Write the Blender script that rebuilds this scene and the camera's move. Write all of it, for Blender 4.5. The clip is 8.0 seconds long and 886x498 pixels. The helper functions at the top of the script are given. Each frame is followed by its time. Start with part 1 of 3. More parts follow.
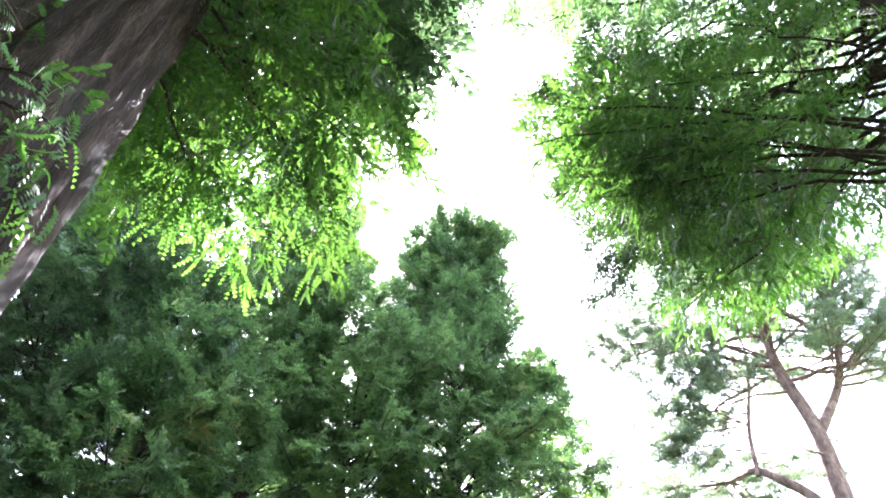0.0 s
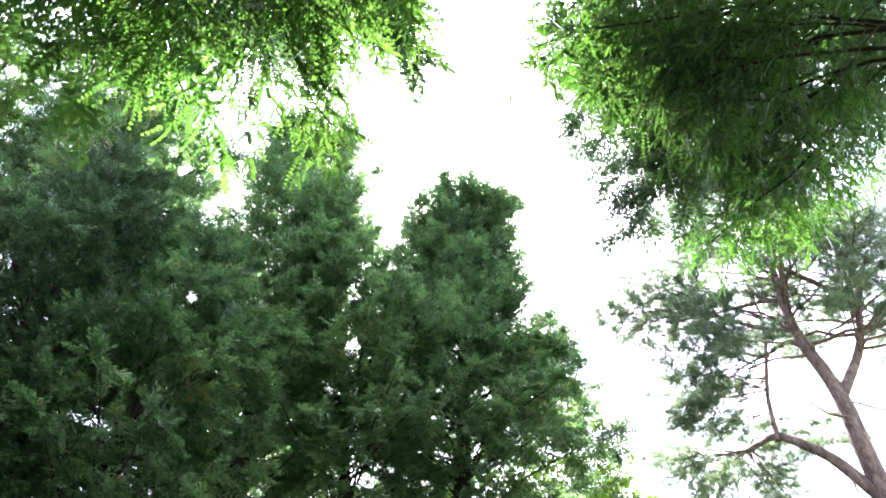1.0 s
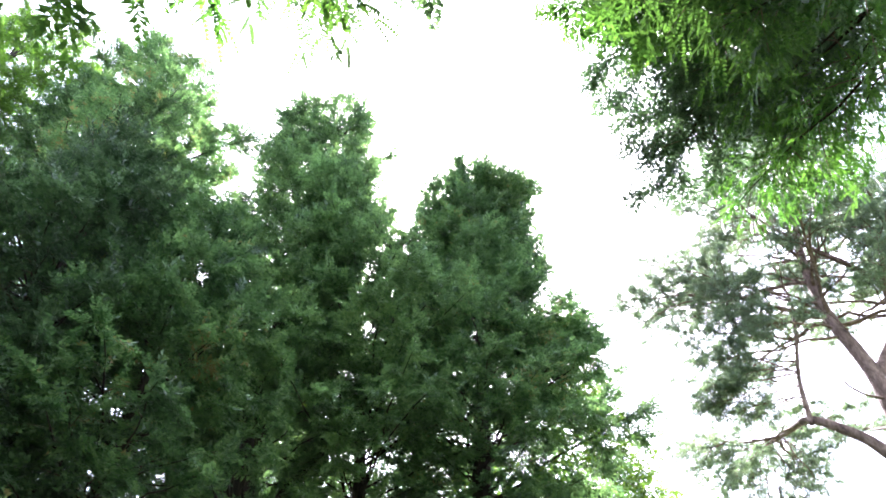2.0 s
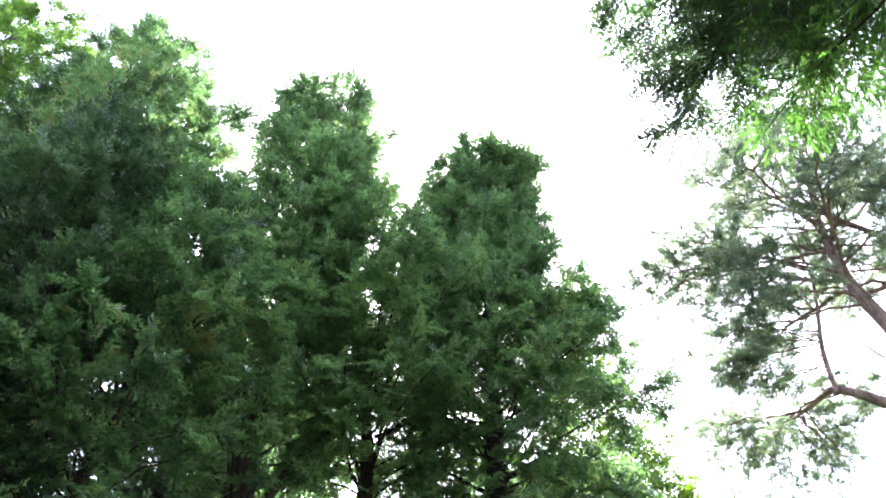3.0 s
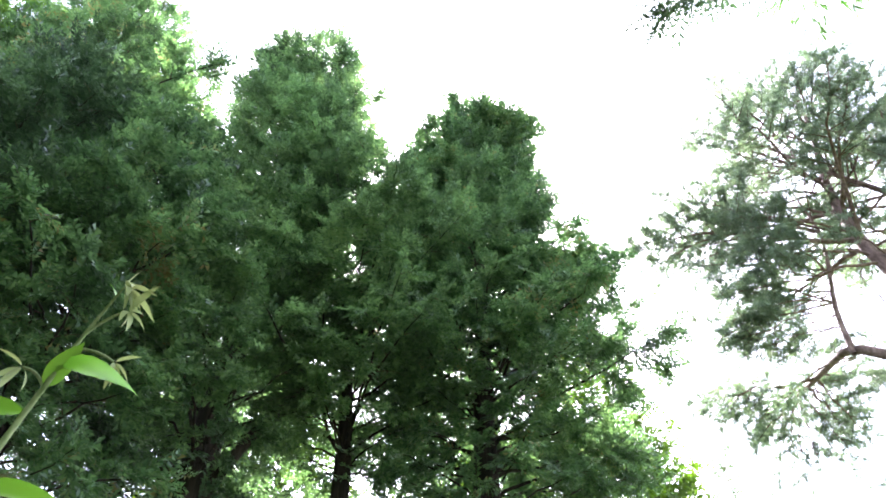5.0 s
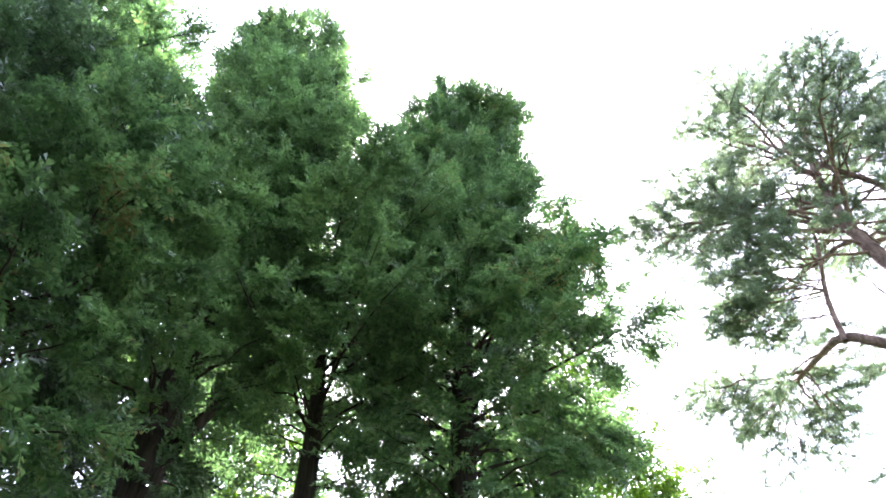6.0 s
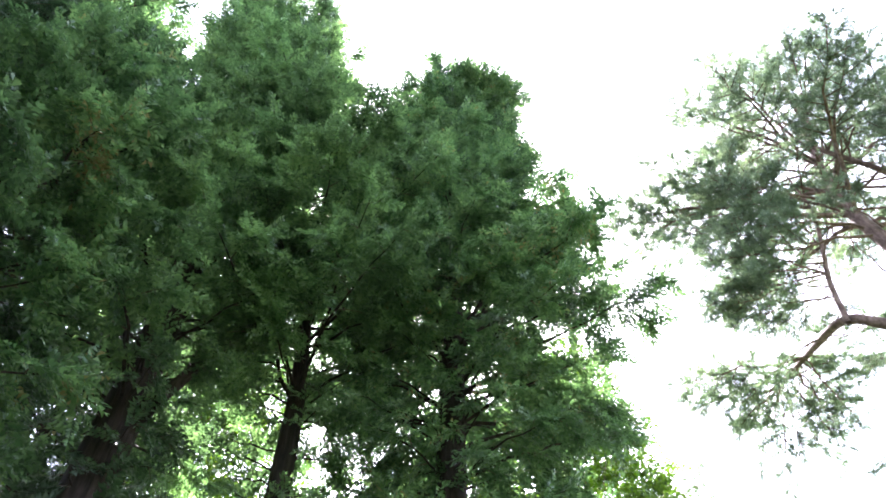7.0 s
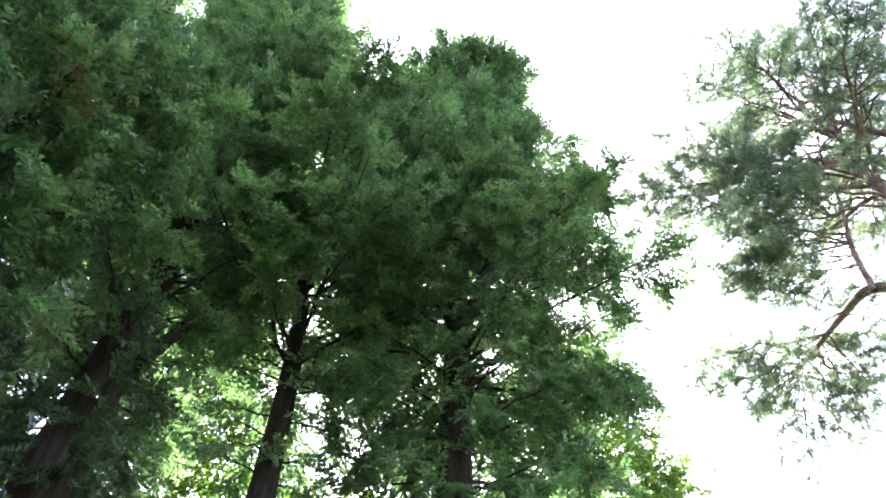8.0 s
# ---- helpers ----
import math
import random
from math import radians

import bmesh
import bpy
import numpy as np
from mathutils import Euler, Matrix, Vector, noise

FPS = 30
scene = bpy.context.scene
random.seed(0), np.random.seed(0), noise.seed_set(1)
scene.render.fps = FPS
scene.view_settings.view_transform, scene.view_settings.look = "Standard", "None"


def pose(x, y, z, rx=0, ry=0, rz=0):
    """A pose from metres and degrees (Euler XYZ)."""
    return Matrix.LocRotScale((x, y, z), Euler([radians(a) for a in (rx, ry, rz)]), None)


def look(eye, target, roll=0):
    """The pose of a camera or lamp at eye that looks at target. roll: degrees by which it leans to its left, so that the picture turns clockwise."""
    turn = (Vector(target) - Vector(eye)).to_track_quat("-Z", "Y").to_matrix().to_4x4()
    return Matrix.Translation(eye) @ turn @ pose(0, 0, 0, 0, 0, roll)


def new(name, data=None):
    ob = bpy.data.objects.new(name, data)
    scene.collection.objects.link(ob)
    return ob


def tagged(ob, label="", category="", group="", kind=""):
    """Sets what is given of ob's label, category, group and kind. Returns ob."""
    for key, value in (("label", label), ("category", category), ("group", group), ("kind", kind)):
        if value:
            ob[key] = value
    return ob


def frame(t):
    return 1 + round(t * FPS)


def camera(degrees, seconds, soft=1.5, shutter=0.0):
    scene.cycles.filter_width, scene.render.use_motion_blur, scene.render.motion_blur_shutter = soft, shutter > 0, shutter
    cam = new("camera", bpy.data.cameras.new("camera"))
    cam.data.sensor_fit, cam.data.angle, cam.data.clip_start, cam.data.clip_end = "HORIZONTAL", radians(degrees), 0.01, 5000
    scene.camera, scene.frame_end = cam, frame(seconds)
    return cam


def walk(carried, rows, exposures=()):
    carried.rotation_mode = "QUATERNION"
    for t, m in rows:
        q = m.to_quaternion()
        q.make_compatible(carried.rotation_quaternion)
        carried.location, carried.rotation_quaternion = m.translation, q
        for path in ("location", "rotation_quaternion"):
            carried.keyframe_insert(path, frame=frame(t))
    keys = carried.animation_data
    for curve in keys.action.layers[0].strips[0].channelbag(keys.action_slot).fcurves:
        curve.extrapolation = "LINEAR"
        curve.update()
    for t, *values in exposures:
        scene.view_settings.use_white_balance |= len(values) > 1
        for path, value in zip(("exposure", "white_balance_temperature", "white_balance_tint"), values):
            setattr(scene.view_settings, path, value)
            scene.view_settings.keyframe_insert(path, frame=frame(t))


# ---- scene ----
cam = camera(63.0, 8.0, soft=1.75)
METRES, EYE, TILT, LEAN, TURN = 8.0, 1.6, 52.0, 0.0, 0.0
ROWS = [
    (0.0, 0.0, 0.0, 0.0, 0.0, 0.0, 0.0),
    (0.5, -0.0047, 0.0351, -0.0466, -0.07, -0.63, 0.0),
    (1.0, -0.0043, 0.0831, -0.0967, 0.35, -0.64, 0.74),
    (1.5, -0.0148, 0.1179, -0.142, 1.0, -0.3, 0.87),
    (3.0, -0.0176, 0.2345, -0.2813, 1.93, 0.31, 2.61),
    (3.5, -0.0227, 0.2751, -0.3217, 1.76, 0.26, 2.78),
    (4.0, -0.0161, 0.3137, -0.3693, 1.77, 0.55, 2.82),
    (4.5, -0.0129, 0.3468, -0.4111, 1.87, 0.88, 2.86),
    (6.0, 0.0014, 0.4608, -0.5671, 0.45, 2.7, 1.16),
    (6.5, -0.0, 0.4921, -0.6175, 0.43, 2.98, 0.54),
    (7.0, -0.0017, 0.5323, -0.6666, -0.29, 3.56, -0.03),
    (7.5, 0.0095, 0.5745, -0.7126, -0.34, 4.18, -0.01),
    (8.0, 0.0083, 0.6176, -0.7774, 0.38, 4.59, -0.04),
]
EXPOSURE = [(0.0, 4.3, 5800, 25), (0.4, 3.7, 5800, 25), (0.7, 3.62, 5800, 25), (8.0, 3.62, 5800, 25)]
walk(cam, [(t, pose(0, 0, EYE, TILT, LEAN, TURN) @ pose(METRES * x, METRES * y, METRES * z, 90 + pitch, roll, yaw)) for t, x, y, z, yaw, pitch, roll in ROWS], EXPOSURE)

# ---- light ----
SUN_UP, SUN_TURN = 55.5, -0.8      # degrees of height, and to the right of straight ahead


def nodes_of(owner):
    owner.use_nodes = True
    tree = owner.node_tree
    tree.nodes.clear()
    return tree.nodes, tree.links


sky_world = bpy.data.worlds.new("sky")
scene.world = sky_world
N, L = nodes_of(sky_world)
sky = N.new("ShaderNodeTexSky")
sky.sky_type, sky.sun_disc = "NISHITA", False
sky.sun_elevation, sky.sun_rotation = radians(SUN_UP), radians(SUN_TURN)
sky.air_density, sky.dust_density, sky.ozone_density = 1.0, 3.0, 1.0
haze = N.new("ShaderNodeMix")
haze.data_type = "RGBA"
haze.inputs[0].default_value = 0.35
haze.inputs[7].default_value = (8.0, 8.3, 8.4, 1)
back = N.new("ShaderNodeBackground")
back.inputs[1].default_value = 0.09
out = N.new("ShaderNodeOutputWorld")
L.new(sky.outputs[0], haze.inputs[6])
L.new(haze.outputs[2], back.inputs[0])
L.new(back.outputs[0], out.inputs[0])

sun_data = bpy.data.lights.new("sun", "SUN")
sun_data.energy, sun_data.angle, sun_data.color = 5.0, radians(0.6), (1.0, 0.95, 0.86)
sun = new("sun", sun_data)
a, e = radians(SUN_TURN), radians(SUN_UP)
sun_way = Vector((math.sin(a) * math.cos(e), math.cos(a) * math.cos(e), math.sin(e)))
sun.matrix_world = look(sun_way * 80, (0, 0, 0))


# ---- materials ----
def ramp(N, stops):
    r = N.new("ShaderNodeValToRGB")
    while len(r.color_ramp.elements) < len(stops):
        r.color_ramp.elements.new(0.5)
    for el, (at, col) in zip(r.color_ramp.elements, stops):
        el.position, el.color = at, (*col, 1)
    return r


def leaf_material(name, dark, mid, light, glow, through_share, gloss=0.38, rust=None):
    """Thin leaf: matt-glossy upper face, and light that shines through it."""
    m = bpy.data.materials.new(name)
    N, L = nodes_of(m)
    geo = N.new("ShaderNodeNewGeometry")
    info = N.new("ShaderNodeObjectInfo")
    co = N.new("ShaderNodeTexCoord")
    big = N.new("ShaderNodeTexNoise")
    big.inputs["Scale"].default_value, big.inputs["Detail"].default_value = 0.55, 3
    L.new(co.outputs["Object"], big.inputs["Vector"])
    mix = N.new("ShaderNodeMath")
    mix.operation = "MULTIPLY_ADD"
    mix.inputs[1].default_value = 0.42
    L.new(geo.outputs["Random Per Island"], mix.inputs[0])
    add = N.new("ShaderNodeMath")
    add.operation = "MULTIPLY_ADD"
    add.inputs[1].default_value = 0.4
    L.new(info.outputs["Random"], add.inputs[0])
    half = N.new("ShaderNodeMath")
    half.operation = "MULTIPLY_ADD"
    half.inputs[1].default_value = 0.75
    L.new(big.outputs[0], half.inputs[0])
    tuft = N.new("ShaderNodeTexNoise")
    tuft.inputs["Scale"].default_value, tuft.inputs["Detail"].default_value = 2.6, 2
    L.new(co.outputs["Object"], tuft.inputs["Vector"])
    less = N.new("ShaderNodeMath")
    less.operation = "MULTIPLY_ADD"
    less.inputs[1].default_value, less.inputs[2].default_value = 1.1, -0.8
    L.new(tuft.outputs[0], less.inputs[0])
    L.new(less.outputs[0], half.inputs[2])
    L.new(half.outputs[0], add.inputs[2])
    L.new(add.outputs[0], mix.inputs[2])
    stops = [(0.0, dark), (0.5, mid), (0.9 if rust else 0.93, light)]
    if rust:
        stops.append((1.0, rust))
    col = ramp(N, stops)
    L.new(mix.outputs[0], col.inputs[0])
    shift = N.new("ShaderNodeMapRange")
    shift.inputs[3].default_value, shift.inputs[4].default_value = 0.488, 0.512
    L.new(info.outputs["Random"], shift.inputs[0])
    hue = N.new("ShaderNodeHueSaturation")
    L.new(shift.outputs[0], hue.inputs["Hue"])
    L.new(col.outputs[0], hue.inputs["Color"])
    body = N.new("ShaderNodeBsdfPrincipled")
    body.inputs["Roughness"].default_value = gloss
    body.inputs["Specular IOR Level"].default_value = 0.45
    L.new(hue.outputs[0], body.inputs["Base Color"])
    shine = N.new("ShaderNodeBsdfTranslucent")
    tint = N.new("ShaderNodeMix")
    tint.data_type, tint.blend_type = "RGBA", "MULTIPLY"
    tint.inputs[0].default_value = 1.0
    tint.inputs[7].default_value = (*glow, 1)
    L.new(hue.outputs[0], tint.inputs[6])
    L.new(tint.outputs[2], shine.inputs[0])
    both = N.new("ShaderNodeMixShader")
    both.inputs[0].default_value = through_share
    L.new(body.outputs[0], both.inputs[1])
    L.new(shine.outputs[0], both.inputs[2])
    end = N.new("ShaderNodeOutputMaterial")
    L.new(both.outputs[0], end.inputs[0])
    return m


def bark_material(name, dark, mid, light, along=0.12, size=9.0, moss=None, bump=0.6):
    """Fibrous bark: ridges drawn out along the stem, worn light crests, patches of moss."""
    m = bpy.data.materials.new(name)
    N, L = nodes_of(m)
    co = N.new("ShaderNodeTexCoord")
    sc = N.new("ShaderNodeMapping")
    sc.inputs["Scale"].default_value = (1, 1, along)
    L.new(co.outputs["Object"], sc.inputs["Vector"])
    ridges = N.new("ShaderNodeTexNoise")
    ridges.inputs["Scale"].default_value, ridges.inputs["Detail"].default_value = size, 7
    ridges.inputs["Roughness"].default_value, ridges.inputs["Distortion"].default_value = 0.65, 0.5
    L.new(sc.outputs[0], ridges.inputs["Vector"])
    fine = N.new("ShaderNodeTexNoise")
    fine.inputs["Scale"].default_value, fine.inputs["Detail"].default_value = size * 5, 5
    L.new(sc.outputs[0], fine.inputs["Vector"])
    both = N.new("ShaderNodeMath")
    both.operation = "MULTIPLY_ADD"
    both.inputs[1].default_value = 0.3
    L.new(fine.outputs[0], both.inputs[0])
    L.new(ridges.outputs[0], both.inputs[2])
    col = ramp(N, [(0.42, dark), (0.62, mid), (0.85, light)])
    L.new(both.outputs[0], col.inputs[0])
    last = col.outputs[0]
    if moss:
        patch = N.new("ShaderNodeTexNoise")
        patch.inputs["Scale"].default_value, patch.inputs["Detail"].default_value = 2.2, 6
        L.new(co.outputs["Object"], patch.inputs["Vector"])
        edge = ramp(N, [(0.6, (0, 0, 0)), (0.74, (1, 1, 1))])
        L.new(patch.outputs[0], edge.inputs[0])
        mm = N.new("ShaderNodeMix")
        mm.data_type = "RGBA"
        mm.inputs[7].default_value = (*moss, 1)
        L.new(edge.outputs[0], mm.inputs[0])
        L.new(last, mm.inputs[6])
        last = mm.outputs[2]
    b = N.new("ShaderNodeBump")
    b.inputs["Strength"].default_value, b.inputs["Distance"].default_value = bump, 0.04
    L.new(both.outputs[0], b.inputs["Height"])
    p = N.new("ShaderNodeBsdfPrincipled")
    p.inputs["Roughness"].default_value = 0.9
    p.inputs["Specular IOR Level"].default_value = 0.2
    L.new(last, p.inputs["Base Color"])
    L.new(b.outputs[0], p.inputs["Normal"])
    end = N.new("ShaderNodeOutputMaterial")
    L.new(p.outputs[0], end.inputs[0])
    return m


def ground_material():
    m = bpy.data.materials.new("lawn")
    N, L = nodes_of(m)
    co = N.new("ShaderNodeTexCoord")
    a = N.new("ShaderNodeTexNoise")
    a.inputs["Scale"].default_value, a.inputs["Detail"].default_value = 0.4, 8
    L.new(co.outputs["Object"], a.inputs["Vector"])
    b = N.new("ShaderNodeTexNoise")
    b.inputs["Scale"].default_value, b.inputs["Detail"].default_value = 25, 6
    L.new(co.outputs["Object"], b.inputs["Vector"])
    s = N.new("ShaderNodeMath")
    s.operation = "MULTIPLY_ADD"
    s.inputs[1].default_value = 0.5
    L.new(b.outputs[0], s.inputs[0])
    L.new(a.outputs[0], s.inputs[2])
    c = ramp(N, [(0.55, (0.05, 0.035, 0.02)), (0.72, (0.05, 0.075, 0.02)), (0.95, (0.09, 0.14, 0.035))])
    L.new(s.outputs[0], c.inputs[0])
    p = N.new("ShaderNodeBsdfPrincipled")
    p.inputs["Roughness"].default_value = 0.95
    L.new(c.outputs[0], p.inputs["Base Color"])
    bu = N.new("ShaderNodeBump")
    bu.inputs["Distance"].default_value = 0.05
    L.new(b.outputs[0], bu.inputs["Height"])
    L.new(bu.outputs[0], p.inputs["Normal"])
    end = N.new("ShaderNodeOutputMaterial")
    L.new(p.outputs[0], end.inputs[0])
    return m


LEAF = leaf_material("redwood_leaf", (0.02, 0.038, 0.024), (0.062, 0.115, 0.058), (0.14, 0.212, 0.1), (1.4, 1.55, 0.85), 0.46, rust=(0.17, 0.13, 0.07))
# darker, less translucent copy of LEAF: deep shade put into the leaf colour
LEAF_SHADED = leaf_material("shaded_leaf", (0.017, 0.031, 0.02), (0.045, 0.08, 0.044), (0.09, 0.14, 0.07), (1.3, 1.45, 0.9), 0.32)
# brightened copy of LEAF: light falling on two crowns put into their colour
LEAF_LIT = leaf_material("lit_redwood_leaf", (0.024, 0.045, 0.027), (0.076, 0.132, 0.066), (0.16, 0.24, 0.11), (1.4, 1.55, 0.9), 0.47)
LEAF_FRESH = leaf_material("fresh_redwood_leaf", (0.018, 0.038, 0.018), (0.045, 0.098, 0.03), (0.09, 0.17, 0.045), (1.35, 1.55, 0.55), 0.5, gloss=0.5)
LEAF_SUN = leaf_material("sunny_redwood_leaf", (0.024, 0.05, 0.017), (0.058, 0.11, 0.028), (0.105, 0.18, 0.04), (1.4, 1.6, 0.55), 0.48)
LEAF_BROAD = leaf_material("broad_leaf", (0.028, 0.056, 0.014), (0.052, 0.1, 0.016), (0.085, 0.14, 0.015), (1.3, 1.4, 0.28), 0.5)
LEAF_PALE = leaf_material("pale_leaf", (0.03, 0.05, 0.022), (0.05, 0.08, 0.032), (0.075, 0.11, 0.045), (1.3, 1.4, 0.8), 0.4)
NEEDLE = leaf_material("pine_needle", (0.055, 0.08, 0.06), (0.11, 0.15, 0.1), (0.19, 0.235, 0.15), (1.3, 1.4, 0.95), 0.44)
SHOOT_LEAF = leaf_material("shoot_leaf", (0.06, 0.14, 0.03), (0.09, 0.19, 0.035), (0.12, 0.24, 0.05), (1.7, 1.8, 0.5), 0.5, gloss=0.35)
SHOOT_BUD = leaf_material("shoot_bud", (0.2, 0.24, 0.1), (0.28, 0.32, 0.15), (0.36, 0.38, 0.2), (1.2, 1.2, 0.8), 0.4, gloss=0.6)
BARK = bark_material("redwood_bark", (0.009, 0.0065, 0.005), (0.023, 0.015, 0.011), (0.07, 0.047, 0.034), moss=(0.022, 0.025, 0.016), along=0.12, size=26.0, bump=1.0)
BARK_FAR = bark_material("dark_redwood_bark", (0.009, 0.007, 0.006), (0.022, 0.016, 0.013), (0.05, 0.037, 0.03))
BARK_PINE = bark_material("pine_bark", (0.035, 0.024, 0.02), (0.11, 0.072, 0.058), (0.22, 0.155, 0.125), along=0.4, size=7.0)
TWIG = bark_material("twig_bark", (0.05, 0.035, 0.025), (0.09, 0.065, 0.045), (0.14, 0.1, 0.07), size=20.0, bump=0.2)
SHOOT_STEM = bark_material("shoot_stem", (0.08, 0.12, 0.04), (0.16, 0.2, 0.08), (0.26, 0.28, 0.14), size=40.0, bump=0.1)
LAWN = ground_material()


# ---- mesh tools ----
def mesh_of(name, verts, faces, mat, smooth=False):
    """A mesh from an array of places and arrays of faces, one array for each count of corners."""
    faces = [f for f in faces if len(f)]
    me = bpy.data.meshes.new(name)
    flat = np.concatenate([f.ravel() for f in faces]).astype(np.int32)
    counts = np.concatenate([np.full(len(f), f.shape[1]) for f in faces])
    starts = np.concatenate([[0], np.cumsum(counts)[:-1]]).astype(np.int32)
    me.vertices.add(len(verts))
    me.vertices.foreach_set("co", np.asarray(verts, np.float32).ravel())
    me.loops.add(len(flat))
    me.loops.foreach_set("vertex_index", flat)
    me.polygons.add(len(starts))
    me.polygons.foreach_set("loop_start", starts)
    if smooth:
        me.polygons.foreach_set("use_smooth", np.ones(len(starts), bool))
    me.update(calc_edges=True)
    me.materials.append(mat)
    return me


def part(name, me, parent, label="", kind=""):
    ob = new(name, me)
    ob.parent = parent
    return tagged(ob, label=label, kind=kind)


def unit(v):
    v = np.asarray(v, float)
    return v / np.maximum(np.linalg.norm(v, axis=-1, keepdims=True), 1e-9)


def tube(path, radii, sides=6, rough=0.0, rng=None):
    """A tapered stem along a path."""
    path = np.asarray(path, float)
    n = len(path)
    tang = unit(np.gradient(path, axis=0))
    ref = np.array([0.0, 0.0, 1.0]) if abs(tang[0][2]) < 0.8 else np.array([1.0, 0.0, 0.0])
    u = unit(np.cross(tang, ref))
    w = np.cross(tang, u)
    ang = np.linspace(0, 2 * np.pi, sides, endpoint=False)
    r = np.asarray(radii, float)[:, None] * np.ones(sides)
    if rough and rng is not None:
        r = r * (1 + rough * rng.standard_normal((1, sides)) + 0.4 * rough * rng.standard_normal((n, sides)))
    v = path[:, None] + r[..., None] * (np.cos(ang)[None, :, None] * u[:, None] + np.sin(ang)[None, :, None] * w[:, None])
    i = np.arange(n - 1)[:, None] * sides
    j = np.arange(sides)[None]
    k = (j + 1) % sides
    f = np.stack([i + j, i + k, i + sides + k, i + sides + j], -1).reshape(-1, 4)
    return v.reshape(-1, 3), f


def join(pieces):
    vs, fs, at = [], [], 0
    for v, f in pieces:
        vs.append(v)
        fs.append(f + at)
        at += len(v)
    return np.concatenate(vs), np.concatenate(fs)


def bend(p0, p1, p2, n):
    s = np.linspace(0, 1, n)[:, None]
    return (1 - s) ** 2 * p0 + 2 * s * (1 - s) * p1 + s * s * p2


# ---- sprays: small templates along +x, with +z up ----
def feather_twig(rng, length=0.4, pairs=10, leaf=0.105, wide=0.04):
    """A twig with two rows of short pointed leaf sprays."""
    v, f = [], []
    for i in range(pairs * 2 + 1):
        s = (i + 0.7) / (pairs * 2 + 1)
        side = 1 if i % 2 else -1
        a = radians(rng.uniform(35, 75)) * side * (0.15 if i == pairs * 2 else 1)
        l = leaf * rng.uniform(0.7, 1.25) * (1.15 - 0.6 * abs(s - 0.4))
        d = unit(np.array([math.cos(a), math.sin(a), rng.uniform(-0.6, 0.3)]))
        w = unit(np.cross(d, np.array([rng.uniform(-0.6, 0.6), rng.uniform(-0.6, 0.6), 1.0])))
        o = np.array([length * s, 0, -0.1 * length * s * s])
        k = len(v)
        v += [o, o + d * l * 0.55 + w * wide * rng.uniform(0.6, 1.0), o + d * l - w * wide * 0.2]
        f.append([k, k + 1, k + 2])
    return np.array(v), np.array(f)


def comb_twig(rng, length=0.32, pairs=4, leaf=0.1, teeth=7):
    """The same near to: hanging fronds that show their own needles, in two rows."""
    v, f = [], []
    for i in range(pairs * 2 + 1):
        s = (i + rng.uniform(0.2, 1.2)) / (pairs * 2 + 1)
        side = 1 if i % 2 else -1
        a = radians(rng.uniform(5, 55)) * side * (0.2 if i == pairs * 2 else 1)
        l = leaf * rng.uniform(0.45, 1.45)
        d = unit(np.array([math.cos(a), math.sin(a), rng.uniform(-1.5, 0.3)]))
        w = unit(np.cross(d, np.array([rng.uniform(-0.7, 0.7), rng.uniform(-0.7, 0.7), 1.0])))
        o = np.array([length * s, 0, -0.15 * length * s * s])
        for t in range(teeth):
            q = (t + 0.5) / teeth
            root = o + d * l * q + np.array([0, 0, -0.45 * l * q * q])
            tl = 0.023 * (1 - 0.8 * abs(q - 0.4) ** 1.2) * rng.uniform(0.8, 1.2)
            for sg in (-1, 1):
                k = len(v)
                tip = root + d * tl * 0.45 + w * sg * tl * 0.95
                v += [root - d * 0.012, root + d * 0.012, tip]
                f.append([k, k + 1, k + 2])
    return np.array(v), np.array(f)


def needle_tuft(rng, count=22, length=0.15, wide=0.016):
    """A pine shoot: long needles fanned round its end."""
    v, f = [], []
    for i in range(count):
        o = np.array([rng.uniform(0, 0.16), 0, 0])
        d = unit(np.array([rng.uniform(0.15, 1.0), rng.normal() * 0.6, rng.normal() * 0.6 + 0.1]))
        w = unit(np.cross(d, rng.standard_normal(3)))
        l = length * rng.uniform(0.7, 1.15)
        k = len(v)
        v += [o - w * wide / 2, o + w * wide / 2, o + d * l]
        f.append([k, k + 1, k + 2])
    return np.array(v), np.array(f)


def leafy_twig(rng, length=0.4, count=11, leaf=0.12, wide=0.075):
    """A twig with oval leaves, each folded along its rib."""
    v, f = [], []
    for i in range(count):
        s = (i + 0.6) / count
        a = radians(rng.uniform(25, 80)) * (1 if i % 2 else -1)
        d = unit(np.array([math.cos(a), math.sin(a), rng.uniform(-0.8, 0.2)]))
        w = unit(np.cross(d, np.array([rng.uniform(-0.8, 0.8), rng.uniform(-0.8, 0.8), 1.0])))
        l = leaf * rng.uniform(0.7, 1.2)
        o = np.array([length * s, 0, -0.15 * s * s * length])
        k = len(v)
        v += [o, o + d * l * 0.5 + w * wide / 2, o + d * l, o + d * l * 0.5 - w * wide / 2]
        f.append([k, k + 1, k + 2, k + 3])
    return np.array(v), np.array(f)


shape_rng = np.random.default_rng(3)
FINE = [feather_twig(np.random.default_rng(70 + k), pairs=10, leaf=0.1, wide=0.03) for k in range(5)]
FEATHER = [feather_twig(shape_rng, pairs=11, leaf=0.096, wide=0.042) for _ in range(5)]
FULL = [feather_twig(shape_rng, pairs=10, leaf=0.105, wide=0.046) for _ in range(5)]
COMB = [comb_twig(shape_rng, length=0.28, pairs=3, leaf=0.165, teeth=8) for _ in range(5)]
TUFT = [needle_tuft(shape_rng) for _ in range(4)]
LEAFY = [leafy_twig(shape_rng) for _ in range(5)]


